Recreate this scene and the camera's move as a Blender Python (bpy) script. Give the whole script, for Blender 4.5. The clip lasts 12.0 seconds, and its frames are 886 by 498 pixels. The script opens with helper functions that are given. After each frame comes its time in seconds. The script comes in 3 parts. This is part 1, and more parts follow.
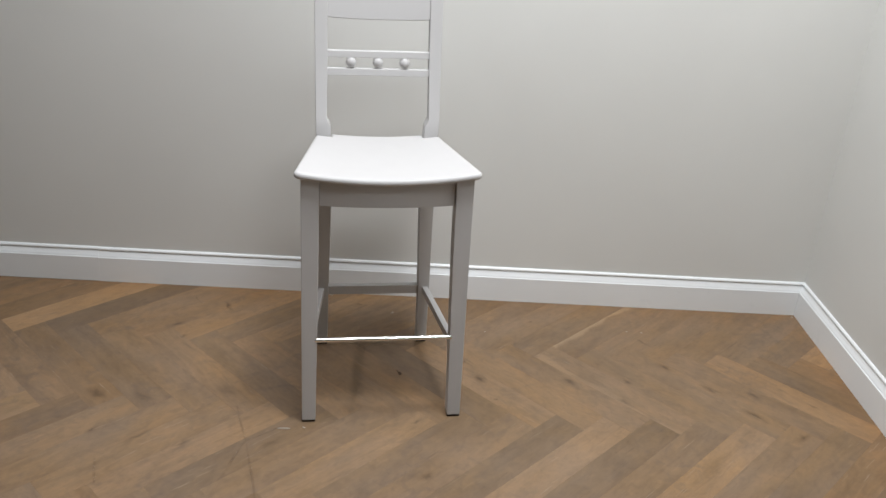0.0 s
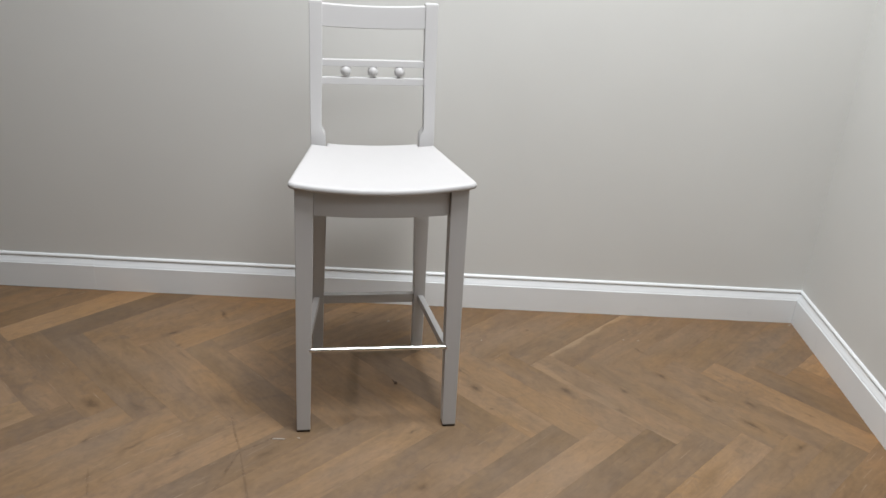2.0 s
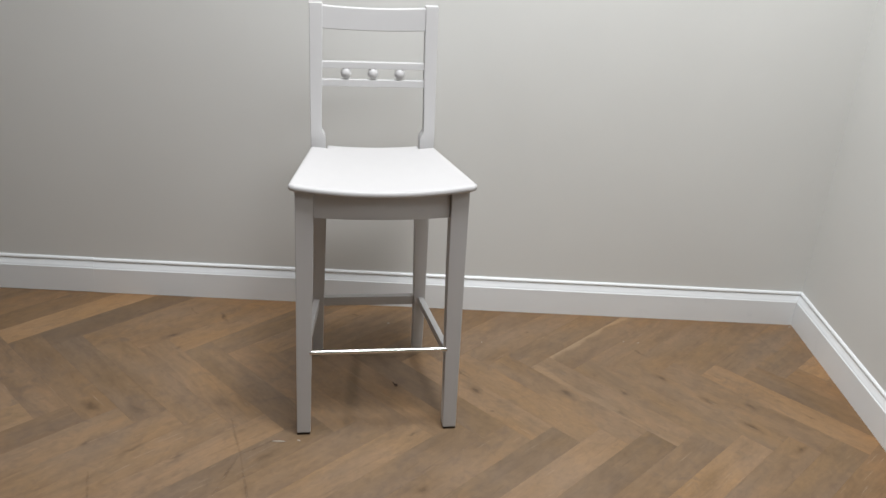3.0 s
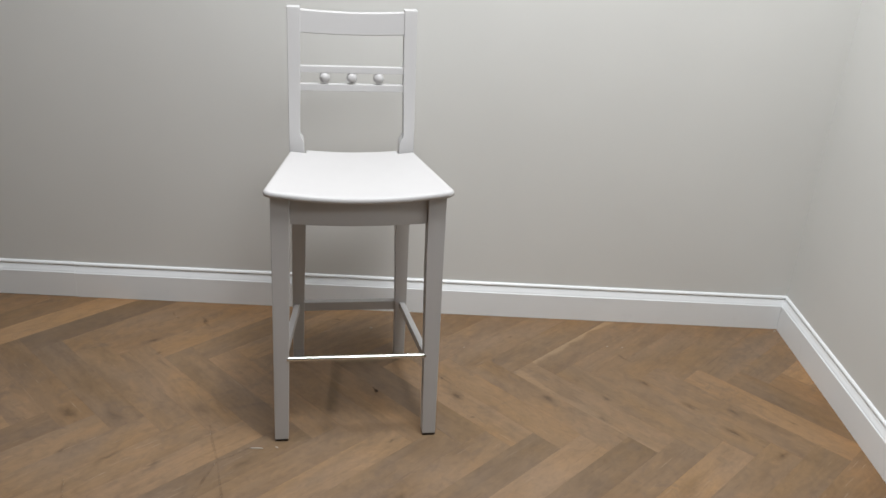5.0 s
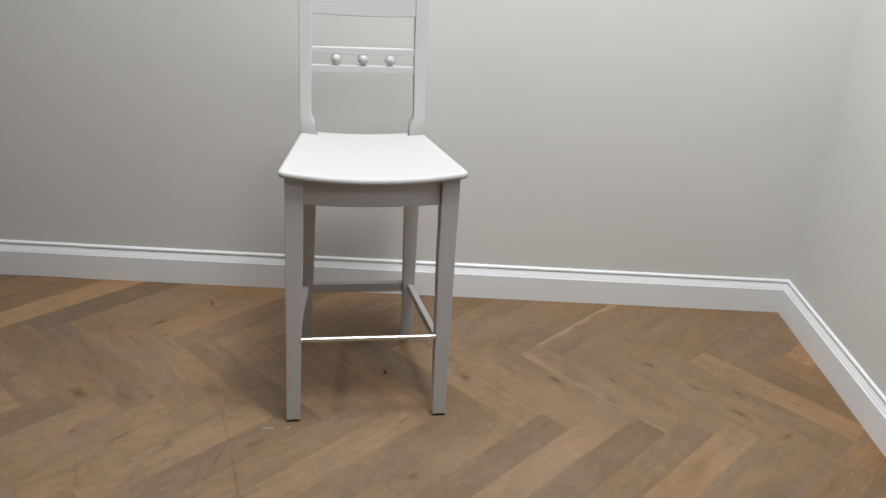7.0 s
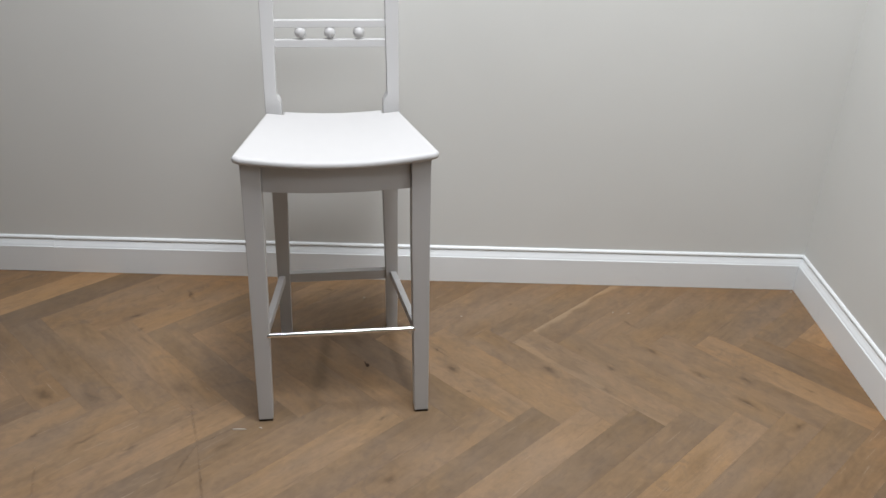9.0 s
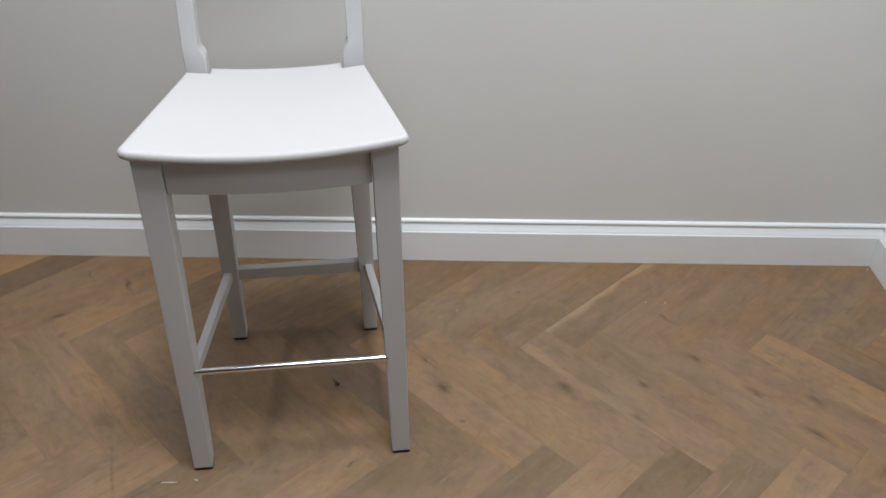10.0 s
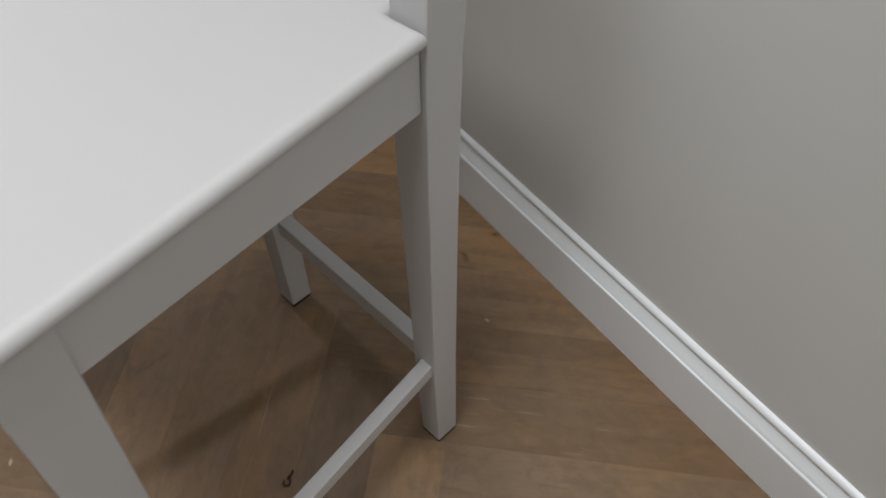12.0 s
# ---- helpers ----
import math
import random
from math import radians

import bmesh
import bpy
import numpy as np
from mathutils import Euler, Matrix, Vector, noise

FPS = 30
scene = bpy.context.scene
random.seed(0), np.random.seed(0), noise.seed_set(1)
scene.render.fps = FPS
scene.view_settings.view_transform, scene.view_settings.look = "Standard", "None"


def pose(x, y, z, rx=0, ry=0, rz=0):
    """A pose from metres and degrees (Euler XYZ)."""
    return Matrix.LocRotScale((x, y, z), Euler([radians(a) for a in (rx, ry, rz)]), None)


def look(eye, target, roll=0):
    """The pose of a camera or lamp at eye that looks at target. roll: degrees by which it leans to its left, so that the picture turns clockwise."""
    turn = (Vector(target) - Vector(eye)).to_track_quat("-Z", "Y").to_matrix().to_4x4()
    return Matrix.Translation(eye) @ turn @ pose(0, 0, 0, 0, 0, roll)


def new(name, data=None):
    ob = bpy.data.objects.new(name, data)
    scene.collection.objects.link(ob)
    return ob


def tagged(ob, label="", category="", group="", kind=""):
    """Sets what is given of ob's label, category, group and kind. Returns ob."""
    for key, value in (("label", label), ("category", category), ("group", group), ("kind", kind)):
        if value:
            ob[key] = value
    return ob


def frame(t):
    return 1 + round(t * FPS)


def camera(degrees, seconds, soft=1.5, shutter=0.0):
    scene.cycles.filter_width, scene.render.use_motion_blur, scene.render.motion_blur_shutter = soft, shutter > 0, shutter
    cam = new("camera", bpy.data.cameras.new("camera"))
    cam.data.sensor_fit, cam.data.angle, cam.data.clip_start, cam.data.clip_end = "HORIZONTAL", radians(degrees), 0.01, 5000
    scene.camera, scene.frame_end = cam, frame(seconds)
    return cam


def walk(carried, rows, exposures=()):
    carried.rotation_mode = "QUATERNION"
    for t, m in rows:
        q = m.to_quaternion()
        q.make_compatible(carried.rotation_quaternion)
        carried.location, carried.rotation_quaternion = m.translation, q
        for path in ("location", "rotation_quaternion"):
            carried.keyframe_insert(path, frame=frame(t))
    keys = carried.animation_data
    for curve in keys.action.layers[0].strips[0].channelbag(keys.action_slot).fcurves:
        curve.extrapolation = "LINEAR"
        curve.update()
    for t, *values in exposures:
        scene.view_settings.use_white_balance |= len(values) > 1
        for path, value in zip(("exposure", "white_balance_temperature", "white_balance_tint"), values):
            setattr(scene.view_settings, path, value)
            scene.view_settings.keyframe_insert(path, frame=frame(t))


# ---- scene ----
cam = camera(54.5, 12.0, 1.5, 0.2)
PATH = [
    (0, (-1.221, -2.42, 1.304), (-1.164, -0.609, 0.457), 3.7),
    (0.5, (-1.215, -2.422, 1.303), (-1.155, -0.607, 0.463), 3.7),
    (1, (-1.209, -2.421, 1.311), (-1.153, -0.607, 0.47), 3.6),
    (1.5, (-1.207, -2.411, 1.313), (-1.151, -0.597, 0.473), 3.6),
    (2, (-1.209, -2.408, 1.314), (-1.153, -0.593, 0.475), 3.6),
    (2.5, (-1.215, -2.408, 1.312), (-1.157, -0.592, 0.475), 3.6),
    (4.5, (-1.177, -2.392, 1.326), (-1.118, -0.575, 0.493), 3.6),
    (5, (-1.164, -2.389, 1.326), (-1.103, -0.573, 0.489), 3.6),
    (5.5, (-1.173, -2.389, 1.33), (-1.111, -0.575, 0.49), 3.6),
    (6, (-1.19, -2.395, 1.325), (-1.129, -0.577, 0.493), 3.5),
    (6.5, (-1.21, -2.398, 1.321), (-1.145, -0.583, 0.482), 3.6),
    (7, (-1.222, -2.402, 1.314), (-1.13, -0.599, 0.452), 4.2),
    (7.2, (-1.226, -2.401, 1.316), (-1.115, -0.609, 0.434), 4.8),
    (8.8, (-1.135, -2.323, 1.297), (-1.087, -0.546, 0.38), 2.2),
    (9, (-1.093, -2.259, 1.284), (-1.071, -0.485, 0.361), 1.8),
    (9.3, (-1.048, -2.136, 1.277), (-1.084, -0.379, 0.322), 0.7),
    (9.5, (-1.026, -2.047, 1.29), (-1.084, -0.309, 0.302), -0.4),
    (9.7, (-1.018, -1.946, 1.256), (-1.076, -0.215, 0.255), -0.8),
    (9.8, (-1.019, -1.881, 1.236), (-1.075, -0.162, 0.216), -0.9),
    (10, (-1.016, -1.74, 1.219), (-1.045, -0.087, 0.093), 0.2),
    (10.2, (-0.988, -1.625, 1.199), (-1.027, -0.043, -0.023), 0.8),
    (10.3, (-0.972, -1.563, 1.195), (-1.035, -0.012, -0.067), 1.0),
    (10.5, (-0.922, -1.418, 1.169), (-1.08, 0.079, -0.148), 0.2),
    (10.7, (-0.872, -1.292, 1.149), (-1.15, 0.138, -0.222), -1.1),
    (10.9, (-0.835, -1.177, 1.131), (-1.212, 0.178, -0.291), -1.9),
    (11, (-0.826, -1.122, 1.117), (-1.24, 0.211, -0.315), -1.8),
    (11.2, (-0.808, -1.002, 1.087), (-1.306, 0.273, -0.371), -1.5),
    (11.4, (-0.802, -0.871, 1.051), (-1.393, 0.331, -0.434), -0.3),
    (11.5, (-0.81, -0.807, 1.027), (-1.448, 0.353, -0.472), 0.5),
    (11.7, (-0.801, -0.708, 1.023), (-1.577, 0.331, -0.5), 0.7),
    (11.9, (-0.802, -0.607, 0.998), (-1.727, 0.261, -0.549), 0.7),
    (12, (-0.808, -0.547, 0.978), (-1.801, 0.194, -0.592), -0.2),
]
EXPOSURES = [(0, -0.12, 6470, 10), (2.5, -0.13, 6480, 10), (4.5, -0.18, 6500, 10), (7, -0.18, 6500, 10), (9.0, -0.13, 6380, 10), (9.5, -0.19, 6330, 10), (10.0, -0.28, 6300, 10), (10.5, -0.26, 6300, 10), (11.0, -0.38, 6280, 10), (11.5, -0.60, 6280, 10), (12, -0.76, 6500, 10)]
walk(cam, [(t, look(eye, target, roll)) for t, eye, target, roll in PATH], EXPOSURES)

# strip lights under the ceiling: x, y, size along x, size along y, watts
LAMPS = [(-0.85, -0.82, 0.50, 0.60, 33), (-1.18, -0.92, 0.70, 0.40, 31), (-0.85, -1.80, 0.70, 0.50, 13)]
SPOTS = [(-3.10, -0.50, (-1.38, -0.82, 0.0), 46, 78)]
JOINT = -2.215
# knots in the boards: x, y, turn, half length, half width, darkness
KNOTS = [(-1.037, -0.453, -45, 0.030, 0.018, 0.7), (-0.790, -0.442, -45, 0.034, 0.017, 0.55), (-0.656, -0.529, -45, 0.030, 0.012, 0.45),
         (-0.504, -0.350, -45, 0.036, 0.012, 0.55), (-0.401, -0.453, -45, 0.050, 0.013, 0.5), (-0.318, -0.563, -45, 0.050, 0.013, 0.55),
         (-0.221, -0.651, 45, 0.036, 0.015, 0.6), (-0.541, -0.216, -45, 0.040, 0.007, 0.5), (-1.790, -0.118, -60, 0.042, 0.007, 0.6),
         (-1.909, -0.237, 40, 0.040, 0.010, 0.55), (-2.017, -0.597, -45, 0.040, 0.020, 0.55), (-1.975, -0.745, 60, 0.022, 0.010, 0.6),
         (-1.861, -0.760, 45, 0.045, 0.010, 0.45), (-0.870, -0.130, 45, 0.012, 0.007, 0.6), (-1.700, -0.560, -45, 0.050, 0.030, 0.3),
         (-1.398, -0.068, 20, 0.016, 0.007, 0.8), (-1.403, -0.010, 10, 0.014, 0.007, 0.8), (-1.075, -0.372, -45, 0.022, 0.004, 0.7),
         (-1.872, -0.304, 45, 0.020, 0.008, 0.55), (-1.898, -0.606, -45, 0.055, 0.030, 0.3), (-1.752, -0.782, 45, 0.034, 0.010, 0.5), (-1.550, -0.772, 45, 0.050, 0.024, 0.35),
         (-1.204, -0.656, 45, 0.022, 0.009, 0.65), (-1.175, -0.859, 45, 0.030, 0.016, 0.5), (-0.998, -0.546, -45, 0.008, 0.005, 0.7), (-0.628, -0.434, -45, 0.026, 0.008, 0.5),
         (-0.290, -0.470, -45, 0.030, 0.012, 0.5), (-0.140, -0.513, -45, 0.022, 0.008, 0.5)]
# boards that stand out: row, place in the row: tone, warmth, figure, sapwood edge (1 none, 0 on one side)
TONES = {(1, -3): (0.2, 0.0), (1, -2): (0.72, 0.4), (1, -1): (0.15, 0.0), (1, 0): (0.35, 0.1), (1, 1): (0.78, 0.5), (1, 2): (0.5, 0.2), (1, 3): (0.35, 0.1),
         (0, 0): (0.58, 0.25, 0.5, 0.28), (0, 1): (0.45, 0.1), (0, -1): (0.56, 0.3), (0, -2): (0.6, 0.35), (0, 2): (0.45, 0.15), (0, 3): (0.5, 0.3), (0, 4): (0.75, 0.75), (0, 5): (0.2, 0.35), (-1, 6): (0.85, 0.6),
         (0, -3): (0.7, 0.4), (0, -4): (0.18, 0.0), (0, -5): (0.5, 0.3), (0, -6): (0.42, 0.2), (-1, -3): (0.4, 0.2), (-1, -2): (0.46, 0.2), (-1, -1): (0.33, 0.15), (-1, 0): (0.47, 0.25, 0.6, 0.0), (-1, 1): (0.5, 0.3), (-1, 2): (0.45, 0.25),
         (-1, 4): (0.45, 0.2), (-1, 5): (0.4, 0.2), (-1, -14): (0.3, 0.45), (-1, -13): (0.98, 0.8), (-1, -12): (0.06, 0.1), (-1, -11): (0.52, 0.3), (-1, -10): (0.5, 0.5),
         (-1, -9): (0.65, 0.6), (-1, -8): (0.3, 0.1), (0, -11): (0.24, 0.0), (0, -10): (0.45, 0.1), (0, -9): (0.5, 0.2), (0, -7): (0.6, 0.4),
         (0, -8): (0.3, 0.05), (1, -7): (0.45, 0.1), (1, -6): (0.68, 0.25), (1, -5): (0.32, 0.05), (1, -4): (0.42, 0.15), (1, -11): (0.46, 0.1), (1, -12): (0.5, 0.1),
         (0, 6): (0.45, 0.8), (1, 4): (0.42, 0.5), (-1, 3): (0.45, 0.25), (-1, -15): (0.42, 0.6), (1, -10): (0.55, 0.15), (1, -9): (0.65, 0.4), (1, -8): (0.3, 0.0)}
# bits on the floor: kind, white or dark, label, x, y, half sizes, turn
CRUMBS = [("paper_scrap", "white", "thin white sliver of paper on the parquet", -1.525, -0.709, 0.0170, 0.0022, 0.0016, 3),
          ("paper_scrap", "white", "small white flake of paper beside the stool leg", -1.478, -0.702, 0.0046, 0.0022, 0.0012, -30),
          ("plaster_crumb", "white", "white plaster crumb on the parquet behind the stool", -1.291, -0.113, 0.0036, 0.0028, 0.0024, 20),
          ("plaster_crumb", "white", "tiny white plaster crumb on the parquet", -1.010, -0.200, 0.0020, 0.0017, 0.0015, 0),
          ("plaster_crumb", "white", "tiny white plaster crumb on the parquet", -0.576, -0.159, 0.0024, 0.0018, 0.0015, 50),
          ("plaster_crumb", "white", "flat white plaster crumb near the baseboard", -0.531, -0.160, 0.0034, 0.0018, 0.0008, 10),
          ("plaster_crumb", "white", "white plaster crumb against the baseboard", -1.488, -0.021, 0.0042, 0.0030, 0.0024, 0),
          ("plaster_crumb", "white", "white filler crumb in the room corner", -0.012, -0.016, 0.0048, 0.0026, 0.0022, 30)]
SCUFFS = [([(-1.657, -0.624), (-1.636, -0.687), (-1.615, -0.741), (-1.607, -0.761)], 0.0063),
          ([(-1.607, -0.761), (-1.623, -0.828), (-1.629, -0.873), (-1.641, -0.909)], 0.0078),
          ([(-1.607, -0.761), (-1.583, -0.841), (-1.560, -0.915), (-1.548, -0.960)], 0.0063),
          ([(-1.933, -0.844), (-1.918, -0.890), (-1.903, -0.932)], 0.0063),
          ([(-1.607, -0.761), (-1.570, -0.735), (-1.540, -0.705)], 0.0054),
          ([(-1.899, -0.071), (-1.890, -0.090), (-1.868, -0.110)], 0.0052)]

# ---- light ----
world = bpy.data.worlds.new("world")
scene.world = world
world.use_nodes = True
world.node_tree.nodes["Background"].inputs[0].default_value = (0.9, 0.95, 1.0, 1)
world.node_tree.nodes["Background"].inputs[1].default_value = 0.05

CEILING = 2.75


def strip_light(x, y, wide, deep, watts, tint=(0.977, 0.992, 1.020)):
    data = bpy.data.lights.new("strip_light", "AREA")
    data.shape, data.size, data.size_y, data.energy, data.color = "RECTANGLE", wide, deep, watts, tint
    ob = new("strip_light", data)
    ob.matrix_world = pose(x, y, CEILING - 0.04)
    return ob


for x, y, wide, deep, watts in LAMPS:
    strip_light(x, y, wide, deep, watts)

# tilted ceiling spot: x, y, what it points at, beam, watts
for x, y, aim, beam, watts in SPOTS:
    data = bpy.data.lights.new("ceiling_spot", "SPOT")
    data.energy, data.spot_size, data.spot_blend, data.shadow_soft_size, data.color = watts, radians(beam), 1.0, 0.12, (1.03, 0.975, 1.0)
    ob = new("ceiling_spot", data)
    ob.matrix_world = look((x, y, CEILING - 0.05), aim)


# ---- node helpers ----
def material(name):
    mat = bpy.data.materials.new(name)
    mat.use_nodes = True
    nt = mat.node_tree
    return mat, nt, nt.nodes["Principled BSDF"]


def node(nt, kind, **given):
    n = nt.nodes.new(kind)
    for key, value in given.items():
        if key in n.inputs:
            n.inputs[key].default_value = value
    return n


def math_node(nt, op, a, b=None):
    n = nt.nodes.new("ShaderNodeMath")
    n.operation = op
    for i, s in enumerate((a, b)):
        if s is None:
            continue
        if isinstance(s, (int, float)):
            n.inputs[i].default_value = s
        else:
            nt.links.new(s, n.inputs[i])
    return n.outputs[0]


def ramp(nt, fac, stops):
    n = nt.nodes.new("ShaderNodeValToRGB")
    while len(n.color_ramp.elements) < len(stops):
        n.color_ramp.elements.new(0.5)
    for e, (p, c) in zip(n.color_ramp.elements, stops):
        e.position = p
        e.color = (*c, 1) if len(c) == 3 else c
    nt.links.new(fac, n.inputs[0])
    return n.outputs[0]


def mix(nt, mode, fac, a, b):
    n = nt.nodes.new("ShaderNodeMix")
    n.data_type, n.blend_type = "RGBA", mode
    for i, s in ((0, fac), (6, a), (7, b)):
        if isinstance(s, (int, float)):
            n.inputs[i].default_value = s
        elif isinstance(s, tuple):
            n.inputs[i].default_value = (*s, 1)
        else:
            nt.links.new(s, n.inputs[i])
    return n.outputs[2]


def noise_node(nt, vector, scale, detail=3.0, rough=0.5, distortion=0.0):
    n = node(nt, "ShaderNodeTexNoise", Scale=scale, Detail=detail, Roughness=rough, Distortion=distortion)
    nt.links.new(vector, n.inputs["Vector"])
    return n.outputs[0]


def bump(nt, height, strength, distance, normal=None):
    n = node(nt, "ShaderNodeBump", Strength=strength, Distance=distance)
    nt.links.new(height, n.inputs["Height"])
    if normal is not None:
        nt.links.new(normal, n.inputs["Normal"])
    return n.outputs[0]


def paint(name, colour, rough, speck=0.03, grain=0.15, relief=0.0004, dirt=0.0, gloss=0.5):
    """A painted surface: slight mottling, roller or brush relief, uneven gloss."""
    mat, nt, bsdf = material(name)
    co = nt.nodes.new("ShaderNodeTexCoord").outputs["Object"]
    big = noise_node(nt, co, 2.3, 3, 0.55)
    fine = noise_node(nt, co, 260, 3, 0.6)
    tone = ramp(nt, big, [(0.3, tuple(c * (1 - speck) for c in colour)), (0.7, tuple(min(1, c * (1 + speck * 0.6)) for c in colour))])
    if dirt:
        spots = noise_node(nt, co, 19, 5, 0.65, 0.3)
        mask = ramp(nt, spots, [(0.60, (0, 0, 0)), (0.74, (dirt, dirt, dirt))])
        tone = mix(nt, "MIX", mask, tone, tuple(c * 0.62 for c in colour))
    nt.links.new(tone, bsdf.inputs["Base Color"])
    r = math_node(nt, "ADD", math_node(nt, "MULTIPLY", noise_node(nt, co, 31, 3), 0.12), rough - 0.06)
    nt.links.new(r, bsdf.inputs["Roughness"])
    nt.links.new(bump(nt, fine, grain, relief), bsdf.inputs["Normal"])
    bsdf.inputs["Specular IOR Level"].default_value = gloss
    return mat


WALL = paint("wall_paint", (0.700, 0.703, 0.676), 0.62, 0.025, 0.25, 0.0006)
# unseen ceiling: kept dark so that it bounces little light
CEIL = paint("low_bounce_ceiling", (0.20, 0.20, 0.195), 0.8)
# unseen walls: albedo lowered to weaken bounce under the stool
DIM_WALL = paint("low_bounce_wall", (0.15, 0.15, 0.146), 0.7)
TRIM = paint("trim_gloss", (0.845, 0.872, 0.880), 0.38, 0.03, 0.08, 0.0004, 0.12)
STOOL = paint("stool_lacquer", (0.522, 0.517, 0.514), 0.46, 0.015, 0.05, 0.0003, 0.0, 0.40)

CHROME, nt, bsdf = material("polished_steel")
co = nt.nodes.new("ShaderNodeTexCoord").outputs["Object"]
bsdf.inputs["Base Color"].default_value = (0.90, 0.90, 0.91, 1)
bsdf.inputs["Metallic"].default_value = 1
nt.links.new(math_node(nt, "ADD", math_node(nt, "MULTIPLY", noise_node(nt, co, 90, 4), 0.07), 0.12), bsdf.inputs["Roughness"])

RUBBER, nt, bsdf = material("dark_felt")
co = nt.nodes.new("ShaderNodeTexCoord").outputs["Object"]
nt.links.new(ramp(nt, noise_node(nt, co, 300, 3), [(0.3, (0.018, 0.013, 0.010)), (0.7, (0.05, 0.035, 0.025))]), bsdf.inputs["Base Color"])
bsdf.inputs["Roughness"].default_value = 0.9

SHADOW_GAP, nt, bsdf = material("dark_joint")
co = nt.nodes.new("ShaderNodeTexCoord").outputs["Object"]
nt.links.new(ramp(nt, noise_node(nt, co, 60, 3), [(0.3, (0.05, 0.035, 0.022)), (0.7, (0.09, 0.06, 0.04))]), bsdf.inputs["Base Color"])
bsdf.inputs["Roughness"].default_value = 0.9


def oak():
    """Smoked oak plank: UV in metres, along and across the grain; the object's colour holds tone, warmth, figure."""
    mat, nt, bsdf = material("smoked_oak")
    uv = nt.nodes.new("ShaderNodeUVMap")
    uv.uv_map = "grain"
    info = nt.nodes.new("ShaderNodeObjectInfo")
    island = nt.nodes.new("ShaderNodeNewGeometry").outputs["Random Per Island"]
    rnd = math_node(nt, "ADD", info.outputs["Random"], island)
    shift = nt.nodes.new("ShaderNodeCombineXYZ")
    nt.links.new(math_node(nt, "MULTIPLY", rnd, 71.3), shift.inputs[0])
    nt.links.new(math_node(nt, "MULTIPLY", rnd, 13.7), shift.inputs[1])
    nt.links.new(math_node(nt, "MULTIPLY", rnd, 5.1), shift.inputs[2])
    add = nt.nodes.new("ShaderNodeVectorMath")
    nt.links.new(uv.outputs[0], add.inputs[0])
    nt.links.new(shift.outputs[0], add.inputs[1])
    base = add.outputs[0]

    def stretched(sx, sy, source=base):
        m = nt.nodes.new("ShaderNodeMapping")
        m.inputs["Scale"].default_value = (sx, sy, 1)
        nt.links.new(source, m.inputs["Vector"])
        return m.outputs[0]

    tint = nt.nodes.new("ShaderNodeSeparateColor")
    nt.links.new(info.outputs["Color"], tint.inputs[0])
    tone, warm, figure = tint.outputs
    # cathedral figure: bands bent by slow noise
    bend = noise_node(nt, stretched(2.2, 9), 1.0, 3, 0.5)
    wave_co = nt.nodes.new("ShaderNodeVectorMath")
    comb = nt.nodes.new("ShaderNodeCombineXYZ")
    nt.links.new(math_node(nt, "MULTIPLY", bend, 0.16), comb.inputs[1])
    nt.links.new(base, wave_co.inputs[0])
    nt.links.new(comb.outputs[0], wave_co.inputs[1])
    bands = noise_node(nt, stretched(0.8, 62, wave_co.outputs[0]), 1.0, 2, 0.5)
    fibres = noise_node(nt, stretched(9, 420), 1.0, 3, 0.6)
    cloud = noise_node(nt, stretched(5.0, 12), 1.0, 4, 0.55, 0.5)
    smoke = noise_node(nt, stretched(13, 24), 1.0, 4, 0.6, 1.2)
    dark = ramp(nt, tone, [(0.0, (0.138, 0.097, 0.060)), (0.5, (0.208, 0.145, 0.088)), (1.0, (0.298, 0.210, 0.125))])
    hue = mix(nt, "MIX", math_node(nt, "MULTIPLY", warm, 0.8), mix(nt, "MULTIPLY", 1.0, dark, (1.0, 1.0, 1.0)), mix(nt, "MULTIPLY", 1.0, dark, (1.13, 0.975, 0.77)))
    col = mix(nt, "MULTIPLY", 1.0, hue, ramp(nt, cloud, [(0.30, (0.85, 0.85, 0.85)), (0.5, (1, 1, 1)), (0.72, (1.12, 1.10, 1.07))]))
    col = mix(nt, "MULTIPLY", math_node(nt, "MULTIPLY", figure, 0.6), col, ramp(nt, bands, [(0.34, (0.84, 0.83, 0.82)), (0.52, (1.02, 1.02, 1.01)), (0.66, (1.06, 1.06, 1.05))]))
    col = mix(nt, "MULTIPLY", 0.15, col, ramp(nt, fibres, [(0.32, (0.80, 0.78, 0.76)), (0.55, (1.05, 1.05, 1.05))]))
    col = mix(nt, "MULTIPLY", 1.0, col, ramp(nt, smoke, [(0.30, (1.10, 1.08, 1.05)), (0.45, (1, 1, 1)), (0.56, (1, 1, 1)), (0.76, (0.89, 0.88, 0.88))]))
    blot = noise_node(nt, stretched(30, 52), 1.0, 4, 0.65, 0.9)
    col = mix(nt, "MULTIPLY", 1.0, col, ramp(nt, blot, [(0.34, (0.90, 0.90, 0.92)), (0.5, (1, 1, 1)), (0.68, (1.08, 1.06, 1.04))]))
    flush = noise_node(nt, stretched(3.3, 11), 1.0, 3, 0.5)
    col = mix(nt, "MULTIPLY", 1.0, col, ramp(nt, flush, [(0.36, (0.985, 0.985, 1.05)), (0.64, (1.05, 0.99, 0.91))]))
    # pale sapwood along one edge of a few boards
    sep = nt.nodes.new("ShaderNodeSeparateXYZ")
    nt.links.new(uv.outputs[0], sep.inputs[0])
    sap_on = math_node(nt, "MAXIMUM", math_node(nt, "SUBTRACT", 1.0, math_node(nt, "MULTIPLY", info.outputs["Alpha"], 2.0)), 0.0)
